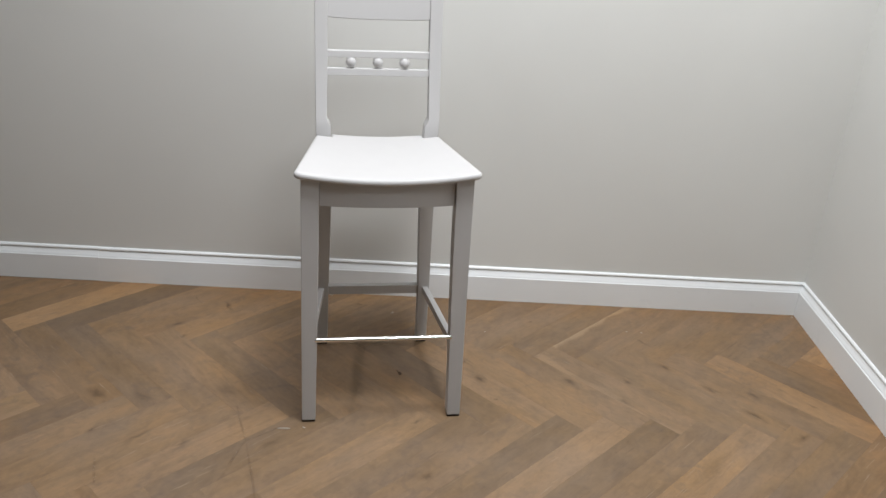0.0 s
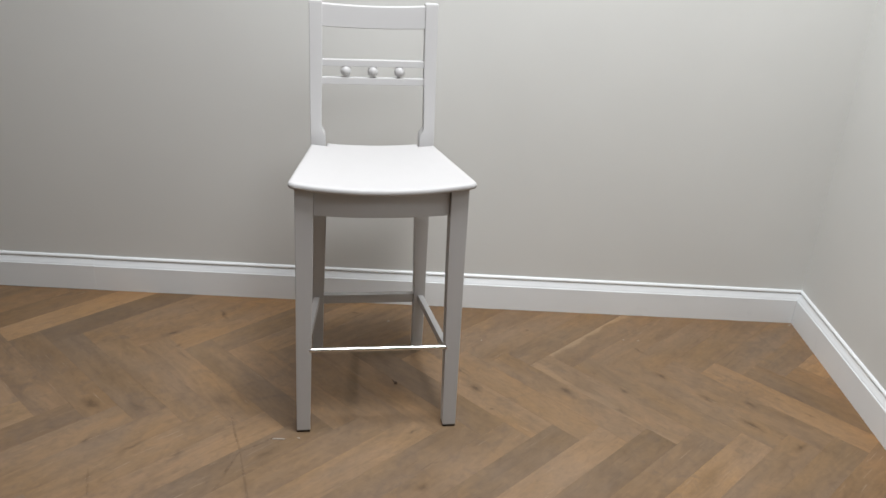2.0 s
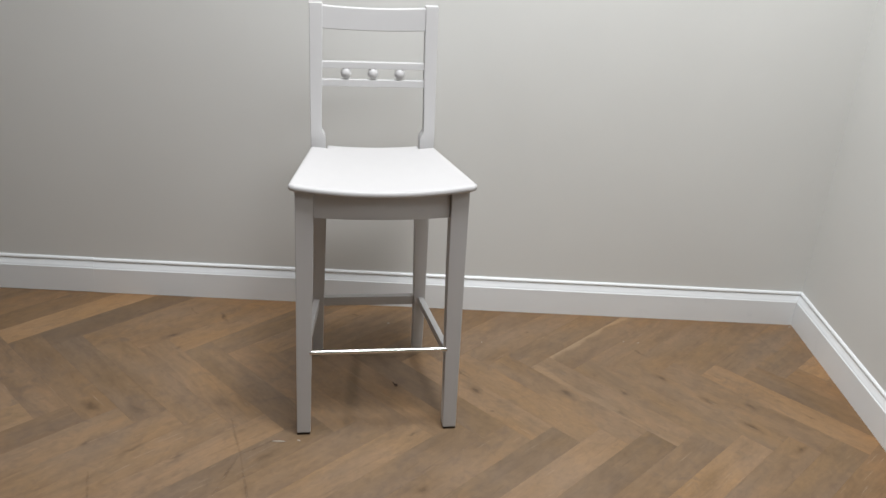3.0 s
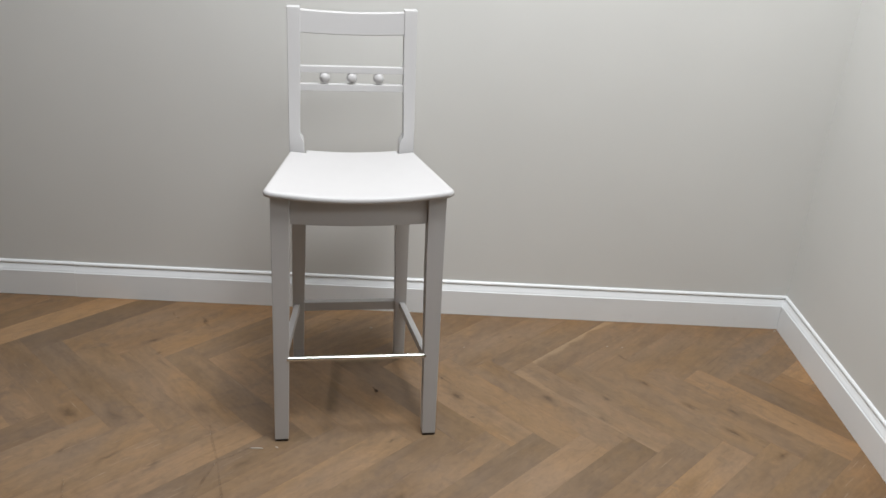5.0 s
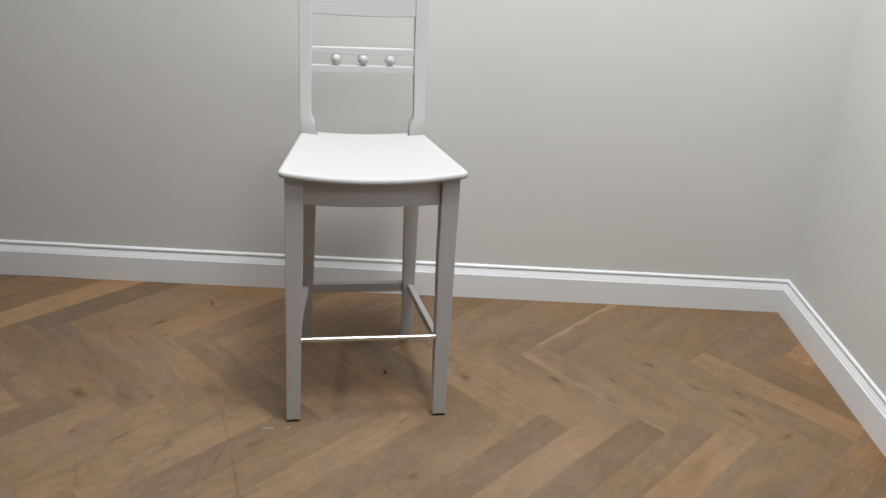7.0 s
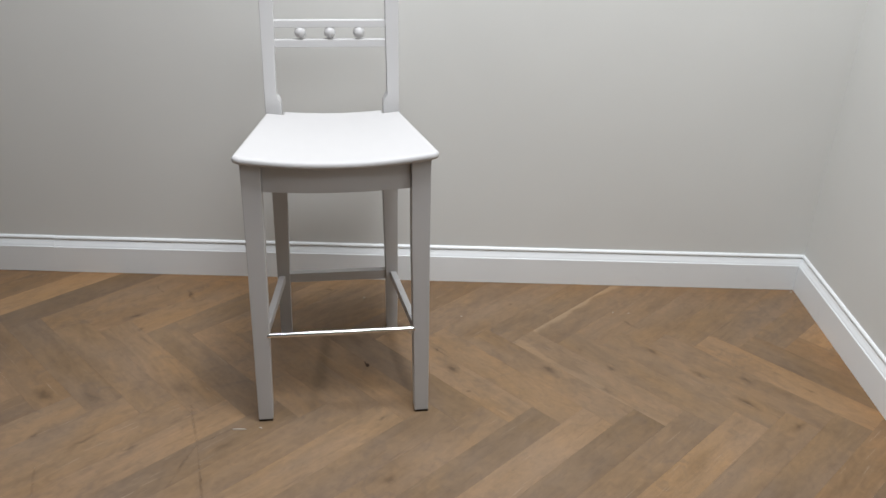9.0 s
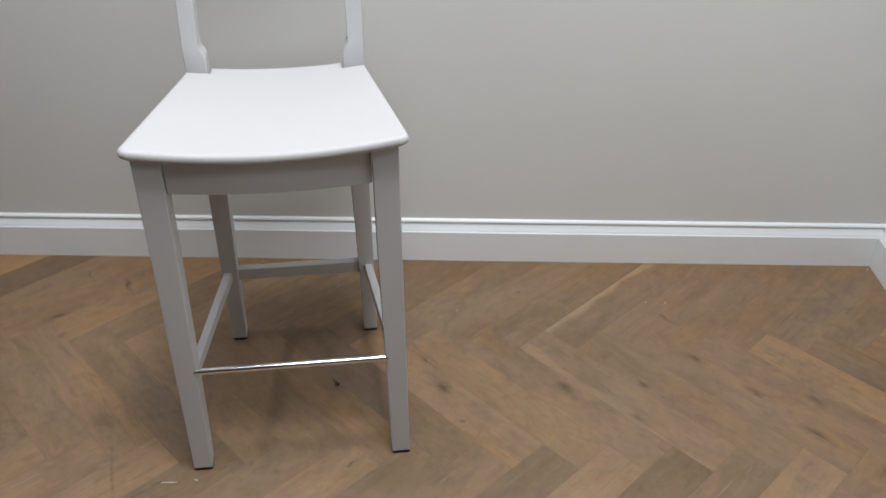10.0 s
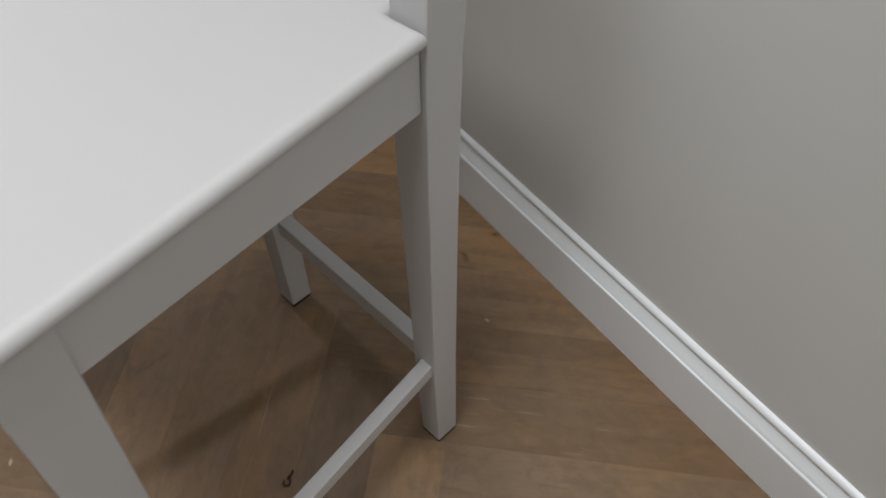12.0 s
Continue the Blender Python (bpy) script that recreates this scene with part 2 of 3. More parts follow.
    edge = math_node(nt, "MULTIPLY", sep.outputs[1], -1 / 0.0433)
    edge = math_node(nt, "ADD", edge, math_node(nt, "MULTIPLY", math_node(nt, "SUBTRACT", noise_node(nt, stretched(7, 12), 1.0, 3), 0.5), 1.5))
    sap = math_node(nt, "MULTIPLY", ramp(nt, edge, [(0.50, (0, 0, 0)), (0.72, (0.5, 0.5, 0.5))]), sap_on)
    col = mix(nt, "MIX", sap, col, (0.38, 0.272, 0.165))
    # knots of the boards, at their places on the floor
    pos = nt.nodes.new("ShaderNodeNewGeometry").outputs["Position"]
    wobble = node(nt, "ShaderNodeTexNoise", Scale=42.0, Detail=3.0)
    nt.links.new(pos, wobble.inputs["Vector"])
    w1 = nt.nodes.new("ShaderNodeVectorMath")
    w1.operation = "MULTIPLY_ADD"
    w1.inputs[1].default_value = (0.024, 0.024, 0)
    w1.inputs[2].default_value = (-0.012, -0.012, 0)
    nt.links.new(wobble.outputs["Color"], w1.inputs[0])
    w2 = nt.nodes.new("ShaderNodeVectorMath")
    nt.links.new(pos, w2.inputs[0])
    nt.links.new(w1.outputs[0], w2.inputs[1])
    for x, y, turn, long, wide, depth in KNOTS:
        m = nt.nodes.new("ShaderNodeMapping")
        m.vector_type = "TEXTURE"
        m.inputs["Location"].default_value = (x, y, 0)
        m.inputs["Rotation"].default_value = (0, 0, radians(turn))
        m.inputs["Scale"].default_value = (long, wide, 1)
        nt.links.new(w2.outputs[0], m.inputs["Vector"])
        g = nt.nodes.new("ShaderNodeTexGradient")
        g.gradient_type = "SPHERICAL"
        nt.links.new(m.outputs[0], g.inputs[0])
        spot = ramp(nt, g.outputs["Fac"], [(0.0, (1, 1, 1)), (0.4, (1 - 0.22 * depth,) * 3), (0.85, (1 - 0.75 * depth,) * 3)])
        col = mix(nt, "MULTIPLY", 1.0, col, spot)
    # dusty film of a walked-on floor
    dust = noise_node(nt, pos, 3.1, 4, 0.6)
    col = mix(nt, "MIX", ramp(nt, dust, [(0.45, (0, 0, 0)), (0.8, (0.16, 0.16, 0.16))]), col, (0.30, 0.25, 0.21))
    # short open pores along the grain, and trodden grime in patches
    pores = noise_node(nt, stretched(34, 190), 1.0, 4, 0.7, 0.6)
    col = mix(nt, "MULTIPLY", 1.0, col, ramp(nt, pores, [(0.62, (1, 1, 1)), (0.74, (0.84, 0.83, 0.82))]))
    grime = noise_node(nt, pos, 17, 6, 0.68, 1.4)
    where = noise_node(nt, pos, 2.1, 3, 0.5)
    grime = math_node(nt, "MULTIPLY", ramp(nt, grime, [(0.52, (0, 0, 0)), (0.68, (0.50, 0.50, 0.50))]), ramp(nt, where, [(0.40, (0.12, 0.12, 0.12)), (0.62, (1, 1, 1))]))
    col = mix(nt, "MIX", grime, col, (0.118, 0.090, 0.072))
    # short dark checks and pale scratches along the grain, only on parts of the boards
    checks = noise_node(nt, stretched(9, 150), 1.0, 3, 0.6, 0.4)
    worn = noise_node(nt, stretched(4.0, 9), 1.0, 3, 0.6)
    checks = math_node(nt, "MULTIPLY", ramp(nt, checks, [(0.60, (0, 0, 0)), (0.70, (0.44, 0.44, 0.44))]), ramp(nt, worn, [(0.50, (0, 0, 0)), (0.62, (1, 1, 1))]))
    col = mix(nt, "MIX", checks, col, (0.085, 0.058, 0.040))
    pale = math_node(nt, "MULTIPLY", ramp(nt, noise_node(nt, stretched(14, 210), 1.0, 2, 0.5), [(0.64, (0, 0, 0)), (0.74, (0.5, 0.5, 0.5))]), ramp(nt, worn, [(0.36, (1, 1, 1)), (0.48, (0, 0, 0))]))
    col = mix(nt, "MIX", pale, col, (0.34, 0.265, 0.19))
    # warmer colour towards the baseboards
    axes = nt.nodes.new("ShaderNodeSeparateXYZ")
    nt.links.new(w2.outputs[0], axes.inputs[0])
    edge = math_node(nt, "MAXIMUM", axes.outputs[0], axes.outputs[1])
    edge_warmth = ramp(nt, math_node(nt, "ADD", math_node(nt, "MULTIPLY", edge, 5.0), 1.0), [(0.45, (0, 0, 0)), (0.98, (0.36, 0.36, 0.36))])
    col = mix(nt, "MULTIPLY", edge_warmth, col, (1.14, 0.94, 0.68))
    nt.links.new(col, bsdf.inputs["Base Color"])
    rough = math_node(nt, "ADD", math_node(nt, "MULTIPLY", cloud, 0.18), 0.44)
    nt.links.new(rough, bsdf.inputs["Roughness"])
    bsdf.inputs["Specular IOR Level"].default_value = 0.24
    h = math_node(nt, "ADD", math_node(nt, "MULTIPLY", fibres, 0.6), bands)
    nt.links.new(bump(nt, h, 0.25, 0.0006), bsdf.inputs["Normal"])
    return mat


# ---- mesh helpers ----
def finish(bm, name, mat, angle=35):
    me = bpy.data.meshes.new(name)
    bmesh.ops.recalc_face_normals(bm, faces=bm.faces)
    bm.to_mesh(me)
    bm.free()
    me.materials.append(mat)
    for p in me.polygons:
        p.use_smooth = True
    me.set_sharp_from_angle(angle=radians(angle))
    return me


def flat_faces(ob):
    """Keep broad faces flat beside their rounded edges."""
    w = ob.modifiers.new("flat_faces", "WEIGHTED_NORMAL")
    w.keep_sharp, w.weight = True, 100
    return ob


def part(name, bm, mat, parent, label="", angle=35):
    ob = new(name, finish(bm, name, mat, angle))
    ob.parent = parent
    return tagged(flat_faces(ob) if angle < 60 else ob, label)


def solid(name, bm, mat, label, category="", kind=""):
    return tagged(new(name, finish(bm, name, mat)), label, category, "", kind)


def box(x0, x1, y0, y1, z0, z1):
    bm = bmesh.new()
    bmesh.ops.create_cube(bm, size=1)
    for v in bm.verts:
        v.co = Vector(((x0 + x1) / 2 + v.co.x * (x1 - x0), (y0 + y1) / 2 + v.co.y * (y1 - y0), (z0 + z1) / 2 + v.co.z * (z1 - z0)))
    return bm


def loft(sections):
    """A closed skin through rings of equally many points."""
    bm = bmesh.new()
    rings = [[bm.verts.new(p) for p in ring] for ring in sections]
    n = len(rings[0])
    for a, b in zip(rings, rings[1:]):
        for i in range(n):
            bm.faces.new((a[i], a[(i + 1) % n], b[(i + 1) % n], b[i]))
    bm.faces.new(rings[0][::-1])
    bm.faces.new(rings[-1])
    return bm


def soften(bm, width, segments=2, angle=25):
    bmesh.ops.recalc_face_normals(bm, faces=bm.faces)
    sharp = [e for e in bm.edges if len(e.link_faces) == 2 and e.calc_face_angle() > radians(angle)]
    bmesh.ops.bevel(bm, geom=sharp, offset=width, offset_type="OFFSET", segments=segments, profile=0.5, affect="EDGES", clamp_overlap=True)
    return bm


# ---- room ----
W_X, W_Y = -5.4, -6.4
FACE = 0.015
solid("wall_north", box(W_X - 0.12, FACE + 0.12, FACE, FACE + 0.12, -0.02, CEILING), WALL, "smooth light greige painted wall", "wall", "structure")
solid("wall_east", box(FACE, FACE + 0.12, W_Y, FACE, -0.02, CEILING), WALL, "smooth light greige painted side wall", "wall", "structure")
# unseen walls close the room, darkened to return little light
solid("wall_west", box(W_X - 0.12, W_X, W_Y, FACE - 0.0005, -0.02, CEILING), DIM_WALL, "unseen plain wall, darkened to cut bounced light", "wall", "structure")
solid("wall_south", box(W_X - 0.12, FACE + 0.12, W_Y - 0.12, W_Y - 0.0005, -0.02, CEILING), DIM_WALL, "unseen plain wall, darkened to cut bounced light", "wall", "structure")
# ceiling out of view, its dark colour holds ambient light down
solid("ceiling", box(W_X - 0.12, FACE + 0.12, W_Y - 0.12, FACE + 0.12, CEILING + 0.0005, CEILING + 0.1), CEIL, "unseen plain ceiling, darkened to cut bounced light", "ceiling", "structure")

# moulded skirting: distance from the wall and height
PROFILE = [(0.0, 0.0), (0.0160, 0.0), (0.0160, 0.0800), (0.0158, 0.0812), (0.0153, 0.0822), (0.0146, 0.0829), (0.0138, 0.0832), (0.0134, 0.0830),
           (0.0132, 0.0815), (0.0124, 0.0815), (0.0122, 0.0848), (0.0104, 0.0880), (0.0082, 0.0918), (0.0060, 0.0962), (0.0044, 0.1009), (0.0034, 0.1012),
           (0.0034, 0.1021), (0.0051, 0.1026), (0.0064, 0.1044), (0.0067, 0.1066), (0.0058, 0.1092), (0.0037, 0.1114), (0.0, 0.1130)]


def skirting(name, start, end, mitre_start, mitre_end, along_x, label, lift=0.0004):
    rings = []
    steps = max(2, int(abs(end - start) / 0.09))
    for i in range(steps + 1):
        s = start + (end - start) * i / steps
        m = mitre_start if i == 0 else mitre_end if i == steps else 0
        ring = []
        for j, (out, z) in enumerate(PROFILE):
            # the moulding is filled and painted by hand: its lines waver a little
            waver = 0.0005 * noise.noise(Vector((s * 9.0, j * 0.35, 3.7))) if 0 < i < steps and 0.079 < z < 0.1125 else 0.0
            o, h = out + waver, z + waver * 0.8 + lift
            ring.append((s + m * out, FACE - 0.0002 - o, h) if along_x else (FACE - 0.0002 - o, s + m * out, h))
        rings.append(ring)
    return flat_faces(solid(name, loft(rings), TRIM, label, "baseboard", "structure"))


board = skirting("baseboard_north", JOINT, FACE - 0.0009, 0, -1, True, "white glossy moulded baseboard along the greige wall")
skirting("baseboard_north_far", W_X, JOINT - 0.0002, 0, 0, True, "white glossy moulded baseboard, second length after a joint", 0.0014)
skirting("baseboard_east", W_Y, FACE, 0, -1, False, "white glossy moulded baseboard along the side wall")

# a dried drip of paint on the shoulder of the moulding
bm = bmesh.new()
bmesh.ops.create_icosphere(bm, subdivisions=2, radius=1.0)
bmesh.ops.transform(bm, matrix=Matrix.LocRotScale(Vector((-1.237, FACE - 0.0148, 0.0826)), None, Vector((0.0032, 0.0018, 0.0016))), verts=bm.verts)
part("paint_drip", bm, TRIM, board, "dried drip of white paint", 80)

# ---- bar stool ----
stool = tagged(new("bar_stool"), "white lacquered wooden counter stool with open ball back and steel footrest", "bar stool")
stool.matrix_world = pose(-1.293, -0.6373, 0, 0, 0, 7.9)
stool.empty_display_size = 0.1


def seat_outline():
    half = []
    for i in range(13):
        x = 0.196 * i / 12
        half.append((x, -0.0105 + 0.0048 * (x / 0.205) ** 2))
    cx, cy = 0.1965, 0.0072
    for a in (-58, -36, -14, 6):
        half.append((cx + 0.0125 * math.cos(radians(a)), cy + 0.0125 * math.sin(radians(a))))
    for i in range(1, 6):
        f = i / 5
        half.append((0.2090 + (0.1580 - 0.2090) * f, 0.010 + (0.3390 - 0.010) * f))
    half += [(0.1185, 0.3390), (0.1185, 0.3665), (0.06, 0.3665), (0.0, 0.3665)]
    whole = half + [(-x, y) for x, y in half[-2:0:-1]]
    return [(x + 0.0007, y) for x, y in whole]


def seat_height(x, y):
    """The dished top: hollow from side to side, falling towards the back."""
    return 0.6335 - 0.052 * (y + 0.0105) + 0.39 * x * x


def inset_outline(points, by):
    """The outline moved inwards by a fixed distance."""
    out = []
    for i, p in enumerate(points):
        d1 = (Vector(p) - Vector(points[i - 1])).normalized()
        d2 = (Vector(points[(i + 1) % len(points)]) - Vector(p)).normalized()
        n1, n2 = Vector((-d1.y, d1.x)), Vector((-d2.y, d2.x))
        q = n1 + n2
        q = q / max(0.5, q.dot(n1)) * by
        out.append((p[0] + q.x, p[1] + q.y))
    return out


# rim rounded over the top edge, with a short underside roll
bm = bmesh.new()
outline = seat_outline()
rows = []
for inset, drop in ((0.0100, 0.0), (0.0072, 0.0), (0.0046, 0.0009), (0.0022, 0.0028), (0.0006, 0.0060), (0.0, 0.0096), (0.0009, 0.0130), (0.0034, 0.0150)):
    rows.append([bm.verts.new((p[0], p[1], -drop)) for p in inset_outline(outline, inset)])
n = len(outline)
bm.faces.new(rows[0])
bm.faces.new(rows[-1][::-1])
for upper, lower in zip(rows, rows[1:]):
    for i in range(n):
        bm.faces.new((lower[i], lower[(i + 1) % n], upper[(i + 1) % n], upper[i]))
bmesh.ops.recalc_face_normals(bm, faces=bm.faces)
for i in range(-12, 13):
    bmesh.ops.bisect_plane(bm, geom=bm.verts[:] + bm.edges[:] + bm.faces[:], plane_co=(i * 0.0161 + 0.0003, 0, 0), plane_no=(1, 0, 0))
for v in bm.verts:
    v.co.z += seat_height(v.co.x, v.co.y)
part("seat", bm, STOOL, stool, "dished white lacquered seat with rounded edges", 40)

for side in (-1, 1):
    # front leg, tapered on its inner sides
    def ring(xo, xi, y0, y1, z):
        return [(side * p, q, z) for p, q in ((xi, y0), (xo, y0), (xo, y1), (xi, y1))]
    bm = loft([ring(0.1968, 0.1640, -0.0165, 0.0155, 0.006), ring(0.1945, 0.1552, 0.0004, 0.0424, 0.43), ring(0.1940, 0.1530, 0.0050, 0.0505, 0.632)])
    leg = part("front_leg", soften(bm, 0.0022), STOOL, stool)
    part("glider", soften(loft([ring(0.1960, 0.1648, -0.0157, 0.0147, 0.0002), ring(0.1960, 0.1648, -0.0157, 0.0147, 0.0061)]), 0.001, 1), RUBBER, leg, "dark felt glider")
    # rear leg and back post in one piece
    S = [(0.006, 0.1270, 0.1560, 0.3470, 0.3780), (0.17, 0.1245, 0.1560, 0.3420, 0.3755), (0.36, 0.1190, 0.1556, 0.3408, 0.3755), (0.50, 0.1160, 0.1556, 0.3400, 0.3762),
         (0.585, 0.1168, 0.1562, 0.3396, 0.3770), (0.612, 0.1195, 0.1570, 0.3398, 0.3780), (0.640, 0.1198, 0.1575, 0.3400, 0.3790),
         (0.6465, 0.1203, 0.1575, 0.3405, 0.3795), (0.652, 0.1230, 0.1575, 0.3410, 0.3800), (0.658, 0.1272, 0.1575, 0.3420, 0.3805), (0.666, 0.1295, 0.1577, 0.3435, 0.3815),
         (0.72, 0.1290, 0.1580, 0.3560, 0.3880), (0.80, 0.1275, 0.1585, 0.3720, 0.4000), (0.90, 0.1270, 0.1590, 0.3870, 0.4140), (0.950, 0.1272, 0.1590, 0.3945, 0.4215), (0.968, 0.1268, 0.1595, 0.3970, 0.4245)]
    bm = loft([ring(xo, xi, y0, y1, z) for z, xi, xo, y0, y1 in S])
    post = part("rear_post", soften(bm, 0.0022, 2, 40), STOOL, stool)
    part("glider", soften(loft([ring(0.1552, 0.1278, 0.3478, 0.3772, 0.0002), ring(0.1552, 0.1278, 0.3478, 0.3772, 0.0061)]), 0.001, 1), RUBBER, post, "dark felt glider")
    # side apron and side stretcher
    bm = loft([[(side * x, y, z) for x, z in ((a, 0.573 + dz), (a + 0.019, 0.573 + dz), (a + 0.019, top), (a, top))]
               for a, y, dz, top in ((0.1715, 0.043, 0.0, 0.6245), (0.1320, 0.3390, -0.0255, 0.606))])
    part("side_apron", soften(bm, 0.0015), STOOL, stool)
    bm = loft([[(side * x, y, z) for x, z in ((a, top - 0.021), (a + 0.0158, top - 0.021), (a + 0.0158, top), (a, top))]
               for a, y, top in ((0.1764, 0.020, 0.1845), (0.1350, 0.350, 0.1835))])
    part("side_stretcher", soften(bm, 0.0018), STOOL, stool)

# front apron, slightly bowed between the legs
rings = []
for i in range(13):
    x = -0.1525 + 0.305 * i / 12
    y = 0.0155 - 0.0110 * (1 - (x / 0.1525) ** 2)
    low, top = 0.5615 + 0.0016 * (x / 0.1525) ** 2, seat_height(x, y + 0.01) - 0.010
    rings.append([(x, y, low), (x, y + 0.02, low), (x, y + 0.02, top), (x, y, top)])
part("front_apron", soften(loft(rings), 0.0015), STOOL, stool)
part("rear_apron", soften(box(-0.1215, 0.1215, 0.347, 0.366, 0.560, 0.605), 0.0015), STOOL, stool)
part("rear_stretcher", soften(box(-0.127, 0.127, 0.3505, 0.3690, 0.1580, 0.1840), 0.0018), STOOL, stool)

# steel footrest
bm = bmesh.new()
bmesh.ops.create_cone(bm, cap_ends=True, segments=20, radius1=0.0056, radius2=0.0056, depth=0.330, matrix=pose(0, -0.0035, 0.2265, 0, 90, 0))
soften(bm, 0.0008, 1, 60)
part("footrest_bar", bm, CHROME, stool, "polished steel footrest rod", 50)

# top rail, dipped in the middle
def lean(z):
    return 0.3730 + (z - 0.80) * 0.148


rings = []
for i in range(15):
    x = -0.1295 + 0.259 * i / 14
    dip = 0.0055 * (1 - (x / 0.1295) ** 2)
    back = 0.004 * (1 - (x / 0.1295) ** 2)
    lo_z, hi_z = 0.9080 - dip * 0.75, 0.9625 - dip
    rings.append([(x, lean(lo_z) + 0.003 + back, lo_z), (x, lean(lo_z) + 0.022 + back, lo_z), (x, lean(hi_z) + 0.021 + back, hi_z), (x, lean(hi_z) + 0.003 + back, hi_z)])
part("top_rail", soften(loft(rings), 0.0026, 3), STOOL, stool)
for z0, z1 in ((0.8135, 0.8292), (0.7695, 0.7862)):
    bm = loft([[(x, lean(z0) + 0.004, z0), (x, lean(z0) + 0.020, z0), (x, lean(z1) + 0.020, z1), (x, lean(z1) + 0.004, z1)] for x in (-0.1295, 0.1295)])
    part("slat", soften(bm, 0.0011), STOOL, stool)
for x in (-0.0673, 0.0, 0.0673):
    bm = bmesh.new()
    bmesh.ops.create_uvsphere(bm, u_segments=24, v_segments=16, radius=0.0134, matrix=pose(x - 0.001, lean(0.8000) + 0.012, 0.8012))
    part("ball", bm, STOOL, stool, "turned wooden ball", 60)

# ---- small things on the floor ----
def crumb(name, shade, label, x, y, sx, sy, sz, turn):
    bm = bmesh.new()
    bmesh.ops.create_icosphere(bm, subdivisions=2, radius=1)
    for v in bm.verts:
        k = 1 + 0.35 * noise.noise(v.co * 1.3 + Vector((x * 71, y * 37, 0)))
        v.co = Vector((v.co.x * sx * k, v.co.y * sy * k, max(0.0, v.co.z + 0.35) * sz * k))
    ob = solid(name, bm, BARK if shade == "dark" else CHALK, label, name.replace("_", " "))
    ob.matrix_world = pose(x, y, 0.0003, 0, 0, turn)
    return ob


CHALK = paint("chalk_white", (0.36, 0.32, 0.265), 0.9)
BARK = paint("dark_splinter", (0.06, 0.035, 0.022), 0.8, 0.3)
for args in CRUMBS:
    crumb(*args)


def curled_shaving(x, y, turn):
    """A thin strip of bark: a short stem that rolls up into an open curl."""
    path = [Vector((0.0011 * math.sin(i * 1.1), 0.0125 - 0.0025 * i, 0.0024 - 0.0001 * i)) for i in range(6)]
    for i in range(1, 12):
        a = radians(90 - 27 * i)
        r = 0.0046 - 0.00012 * i
        path.append(Vector((r * math.cos(a) - 0.0008, r * math.sin(a) - 0.0046, 0.0019 + 0.0003 * math.sin(i))))
    rings = []
    for i, p in enumerate(path):
        along = (path[min(i + 1, len(path) - 1)] - path[max(i - 1, 0)]).normalized()
        side = along.cross(Vector((0, 0, 1))).normalized()
        r = 0.0015 * (0.45 + 0.55 * math.sin(math.pi * (i + 1.2) / (len(path) + 1.4)))
        rings.append([p + side * (r * math.cos(k * math.pi / 3)) + Vector((0, 0, r * math.sin(k * math.pi / 3) * 1.2)) for k in range(6)])
    ob = solid("wood_shaving", loft(rings), BARK, "dark curled wood shaving on the floor under the stool", "wood shaving")
    ob.matrix_world = pose(x, y, 0.0002, 0, 0, turn)


curled_shaving(-1.2565, -0.4440, 37)

# ---- floor of oak herringbone ----
solid("floor_base", box(W_X - 0.05, FACE + 0.05, W_Y - 0.05, FACE + 0.05, -0.05, -0.0085), SHADOW_GAP, "dark screed under the oak floor", "floor", "structure")
floor = tagged(new("floor"), "smoked brown oak herringbone parquet, worn and matt", "floor", "", "structure")
OAK = oak()
W, L = 0.0866, 0.476
R2 = math.sqrt(2)
PITCH, DROP = W * R2, L / R2
ZIG_X, ZIG_Y = -0.876, -0.294
BOUNDS = (W_X, FACE - 0.004, W_Y, FACE - 0.004)


def clip(poly, axis, limit, keep_less):
    out = []
    for a, b in zip(poly, poly[1:] + poly[:1]):
        ia, ib = (a[axis] <= limit) == keep_less, (b[axis] <= limit) == keep_less
        if ia:
            out.append(a)
        if ia != ib:
            f = (limit - a[axis]) / (b[axis] - a[axis])
            out.append((a[0] + f * (b[0] - a[0]), a[1] + f * (b[1] - a[1])))
    return out


def plank_shell(bm, uv, poly, offset=(0, 0), to_world=None):
    """A plank with a fine chamfer, from its outline in plank axes."""
    cx = sum(p[0] for p in poly) / len(poly)
    cy = sum(p[1] for p in poly) / len(poly)
    size = max(max(abs(p[0] - cx), abs(p[1] - cy)) for p in poly)
    rings = []
    for inset, z in ((0.00024, 0.0), (0.00004, -0.00018), (0.00004, -0.008)):
        ring = []
        m = len(poly)
        for i, p in enumerate(poly):
            a, b = Vector(poly[i - 1]), Vector(poly[(i + 1) % m])
            d1, d2 = (Vector(p) - a).normalized(), (b - Vector(p)).normalized()
            n1, n2 = Vector((-d1.y, d1.x)), Vector((-d2.y, d2.x))
            q = (n1 + n2)
            q = q / max(0.3, q.dot(n1)) * inset
            ring.append((p[0] + q.x, p[1] + q.y, z))
        rings.append([(bm.verts.new(to_world @ Vector(c) if to_world else c), c) for c in ring])
    faces = [rings[0]]
    m = len(poly)
    for a, b in zip(rings, rings[1:]):
        for i in range(m):
            faces.append([a[i], b[i], b[(i + 1) % m], a[(i + 1) % m]])
    for f in faces:
        face = bm.faces.new([v for v, c in f])
        for loop, (v, c) in zip(face.loops, f):
            loop[uv].uv = (c[0] + offset[0], c[1] + offset[1])


def ccw(poly):
    s = sum(a[0] * b[1] - b[0] * a[1] for a, b in zip(poly, poly[1:] + poly[:1]))
    return poly if s > 0 else poly[::-1]


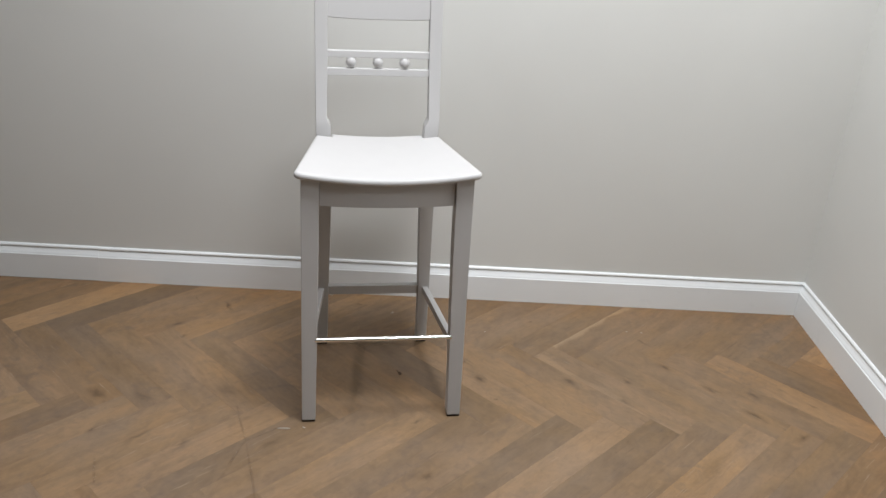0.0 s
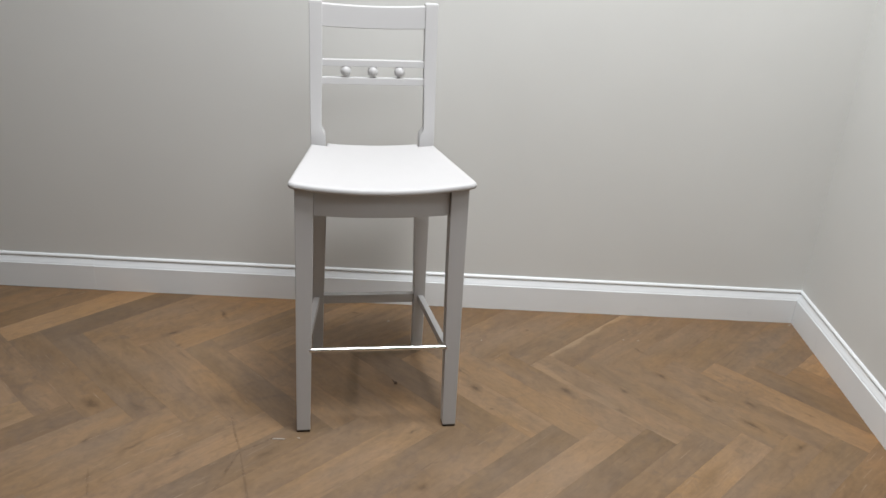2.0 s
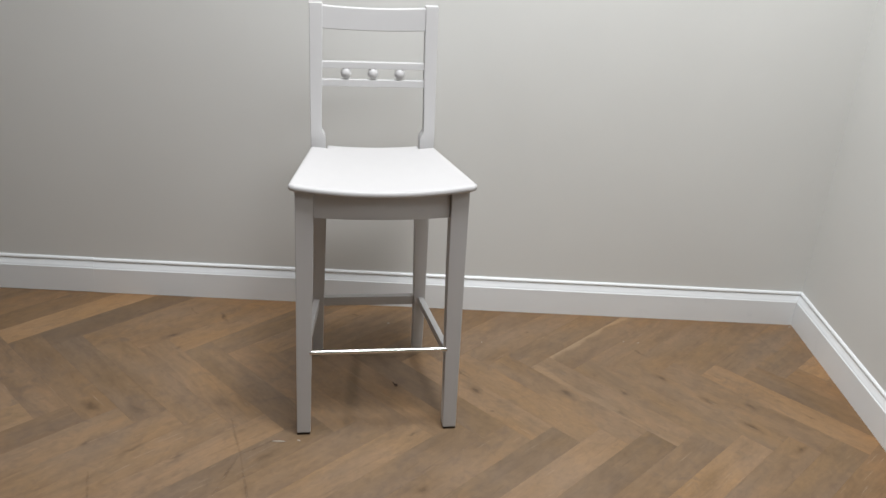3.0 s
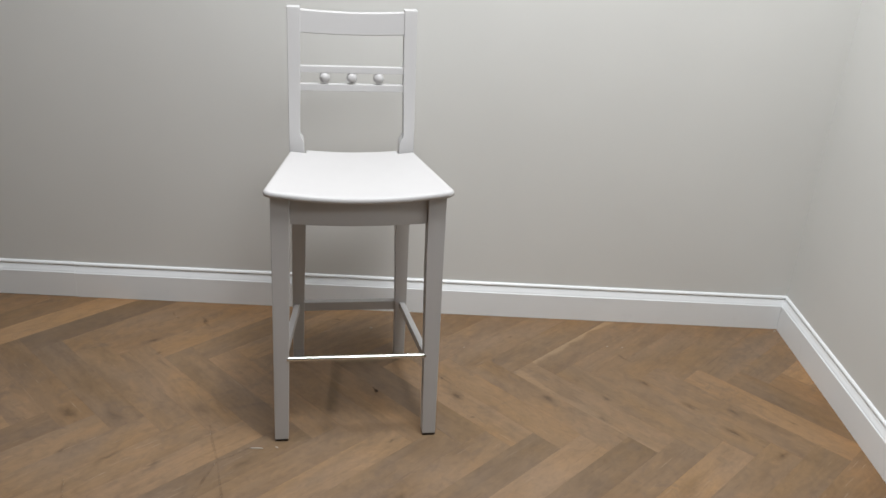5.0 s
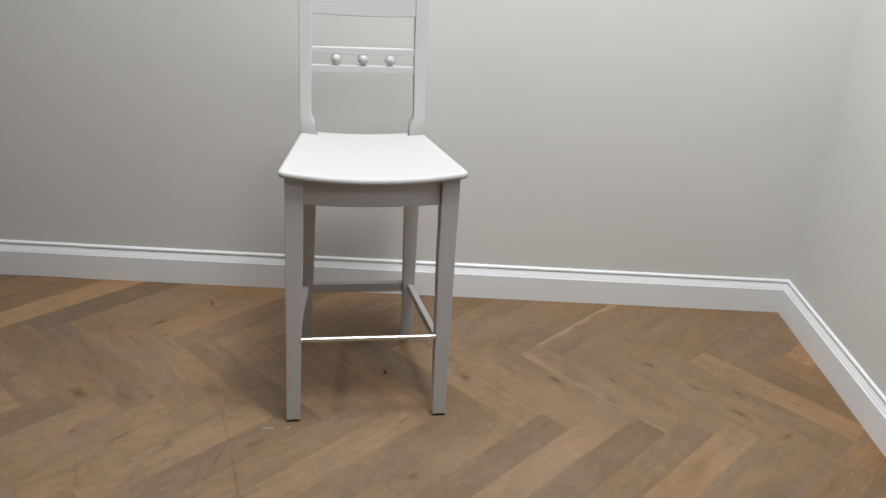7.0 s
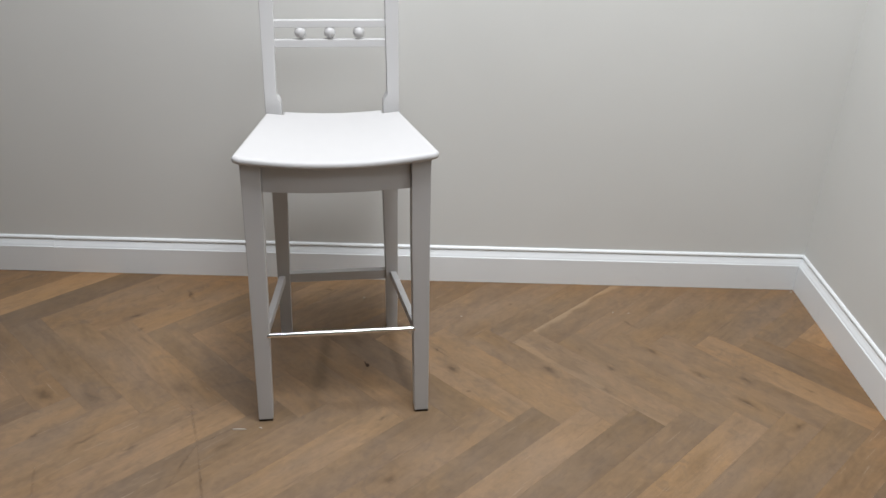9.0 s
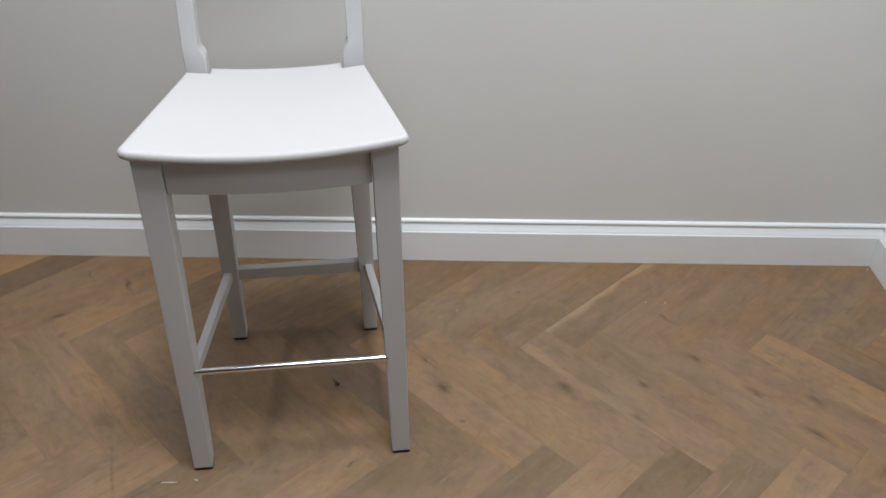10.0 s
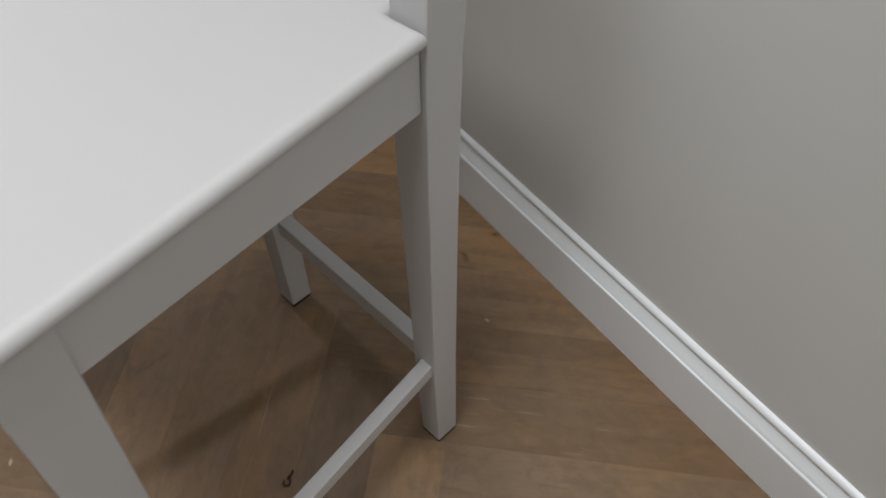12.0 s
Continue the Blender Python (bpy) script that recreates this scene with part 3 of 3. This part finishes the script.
FULL = [(-L / 2, -W / 2), (L / 2, -W / 2), (L / 2, W / 2), (-L / 2, W / 2)]
bm = bmesh.new()
plank_shell(bm, bm.loops.layers.uv.new("grain"), FULL)
me_full = bpy.data.meshes.new("plank")
bm.to_mesh(me_full)
bm.free()
me_full.materials.append(OAK)
rest = bmesh.new()
rest_uv = rest.loops.layers.uv.new("grain")
made = 0
for j in range(-1, 20):
    even = j % 2 == 0
    top = ZIG_Y - j * DROP
    phase = ZIG_X + (0 if even else DROP)
    k0 = math.floor((W_X - phase) / PITCH) - 5
    for k in range(k0, k0 + 58):
        lo = Vector((phase + k * PITCH, top - W / R2 / 2))
        hi = lo + Vector((W, W)) / R2
        if even:
            d = Vector((1, -1)) / R2
            mid = (lo + hi) / 2 + d * L / 2
            turn = -45
        else:
            d = Vector((-1, -1)) / R2
            mid = hi + Vector((W, -W)) / R2 / 2 + d * L / 2
            turn = 225
        m = pose(mid.x, mid.y, 0, 0, 0, turn)
        world_poly = [tuple((m @ Vector((*p, 0))).xy) for p in FULL]
        cut = world_poly
        for axis, limit, less in ((0, BOUNDS[0], False), (0, BOUNDS[1], True), (1, BOUNDS[2], False), (1, BOUNDS[3], True)):
            if cut:
                cut = clip(cut, axis, limit, less)
        if len(cut) < 3:
            continue
        area = abs(sum(a[0] * b[1] - b[0] * a[1] for a, b in zip(cut, cut[1:] + cut[:1]))) / 2
        if area < 0.0004:
            continue
        back = m.inverted()
        local = FULL if cut == world_poly else ccw([tuple((back @ Vector((*p, 0))).xy) for p in cut])
        rng = random.Random(j * 1000 + k)
        tone, warm, figure = rng.gauss(0.5, 0.2), rng.random() ** 2 * 0.6, rng.uniform(0.25, 0.9)
        if mid.y > -1.75 and -2.75 < mid.x:
            if local is FULL:
                me = me_full
            else:
                bm = bmesh.new()
                plank_shell(bm, bm.loops.layers.uv.new("grain"), local)
                me = bpy.data.meshes.new("plank")
                bm.to_mesh(me)
                bm.free()
                me.materials.append(OAK)
            ob = new("plank", me)
            ob.parent = floor
            ob.matrix_basis = m
            sap = 1.0
            known = TONES.get((j, k))
            spread = 0.8 if known else 0.62
            if known:
                tone, warm = known[:2]
                if len(known) > 2:
                    figure, sap = known[2:]
            ob.color = (min(1, max(0, 0.5 + spread * (tone - 0.5))), warm, figure, sap)
            made += 1
        else:
            plank_shell(rest, rest_uv, local, (rng.uniform(0, 60), rng.uniform(0, 60)), m)
me = bpy.data.meshes.new("parquet")
rest.to_mesh(me)
rest.free()
me.materials.append(OAK)
ob = new("parquet_rest", me)
ob.color = (0.5, 0.2, 0.6, 1)
ob.parent = floor
tagged(ob, kind="stuff")


# ---- scuffs on the boards ----
SCUFF, nt, bsdf = material("scuff")
co = nt.nodes.new("ShaderNodeTexCoord").outputs["Object"]
bsdf.inputs["Base Color"].default_value = (0.055, 0.040, 0.030, 1)
bsdf.inputs["Roughness"].default_value = 0.7
nt.links.new(ramp(nt, noise_node(nt, co, 55, 3, 0.6), [(0.30, (0, 0, 0)), (0.74, (0.27, 0.27, 0.27))]), bsdf.inputs["Alpha"])


def scuff(points, width):
    """A thin worn line, lying on the boards."""
    pts = [Vector(p) for p in points]
    fine = []
    for i in range(len(pts) - 1):
        a, b, c, d = pts[max(i - 1, 0)], pts[i], pts[i + 1], pts[min(i + 2, len(pts) - 1)]
        for k in range(8):
            t = k / 8
            fine.append(0.5 * (2 * b + (c - a) * t + (2 * a - 5 * b + 4 * c - d) * t * t + (3 * b - a - 3 * c + d) * t ** 3))
    fine.append(pts[-1])
    bm = bmesh.new()
    rows = []
    for i, p in enumerate(fine):
        along = (fine[min(i + 1, len(fine) - 1)] - fine[max(i - 1, 0)]).normalized()
        side = Vector((-along.y, along.x)) * width * (0.35 + 0.65 * math.sin(math.pi * (i + 0.5) / len(fine))) / 2
        rows.append((bm.verts.new((*(p + side), 0.0004)), bm.verts.new((*(p - side), 0.0004))))
    for (a, b), (c, d) in zip(rows, rows[1:]):
        bm.faces.new((a, b, d, c))
    return part("scuff_mark", bm, SCUFF, floor, "thin dark scuff line")


for points, width in SCUFFS:
    scuff(points, width)
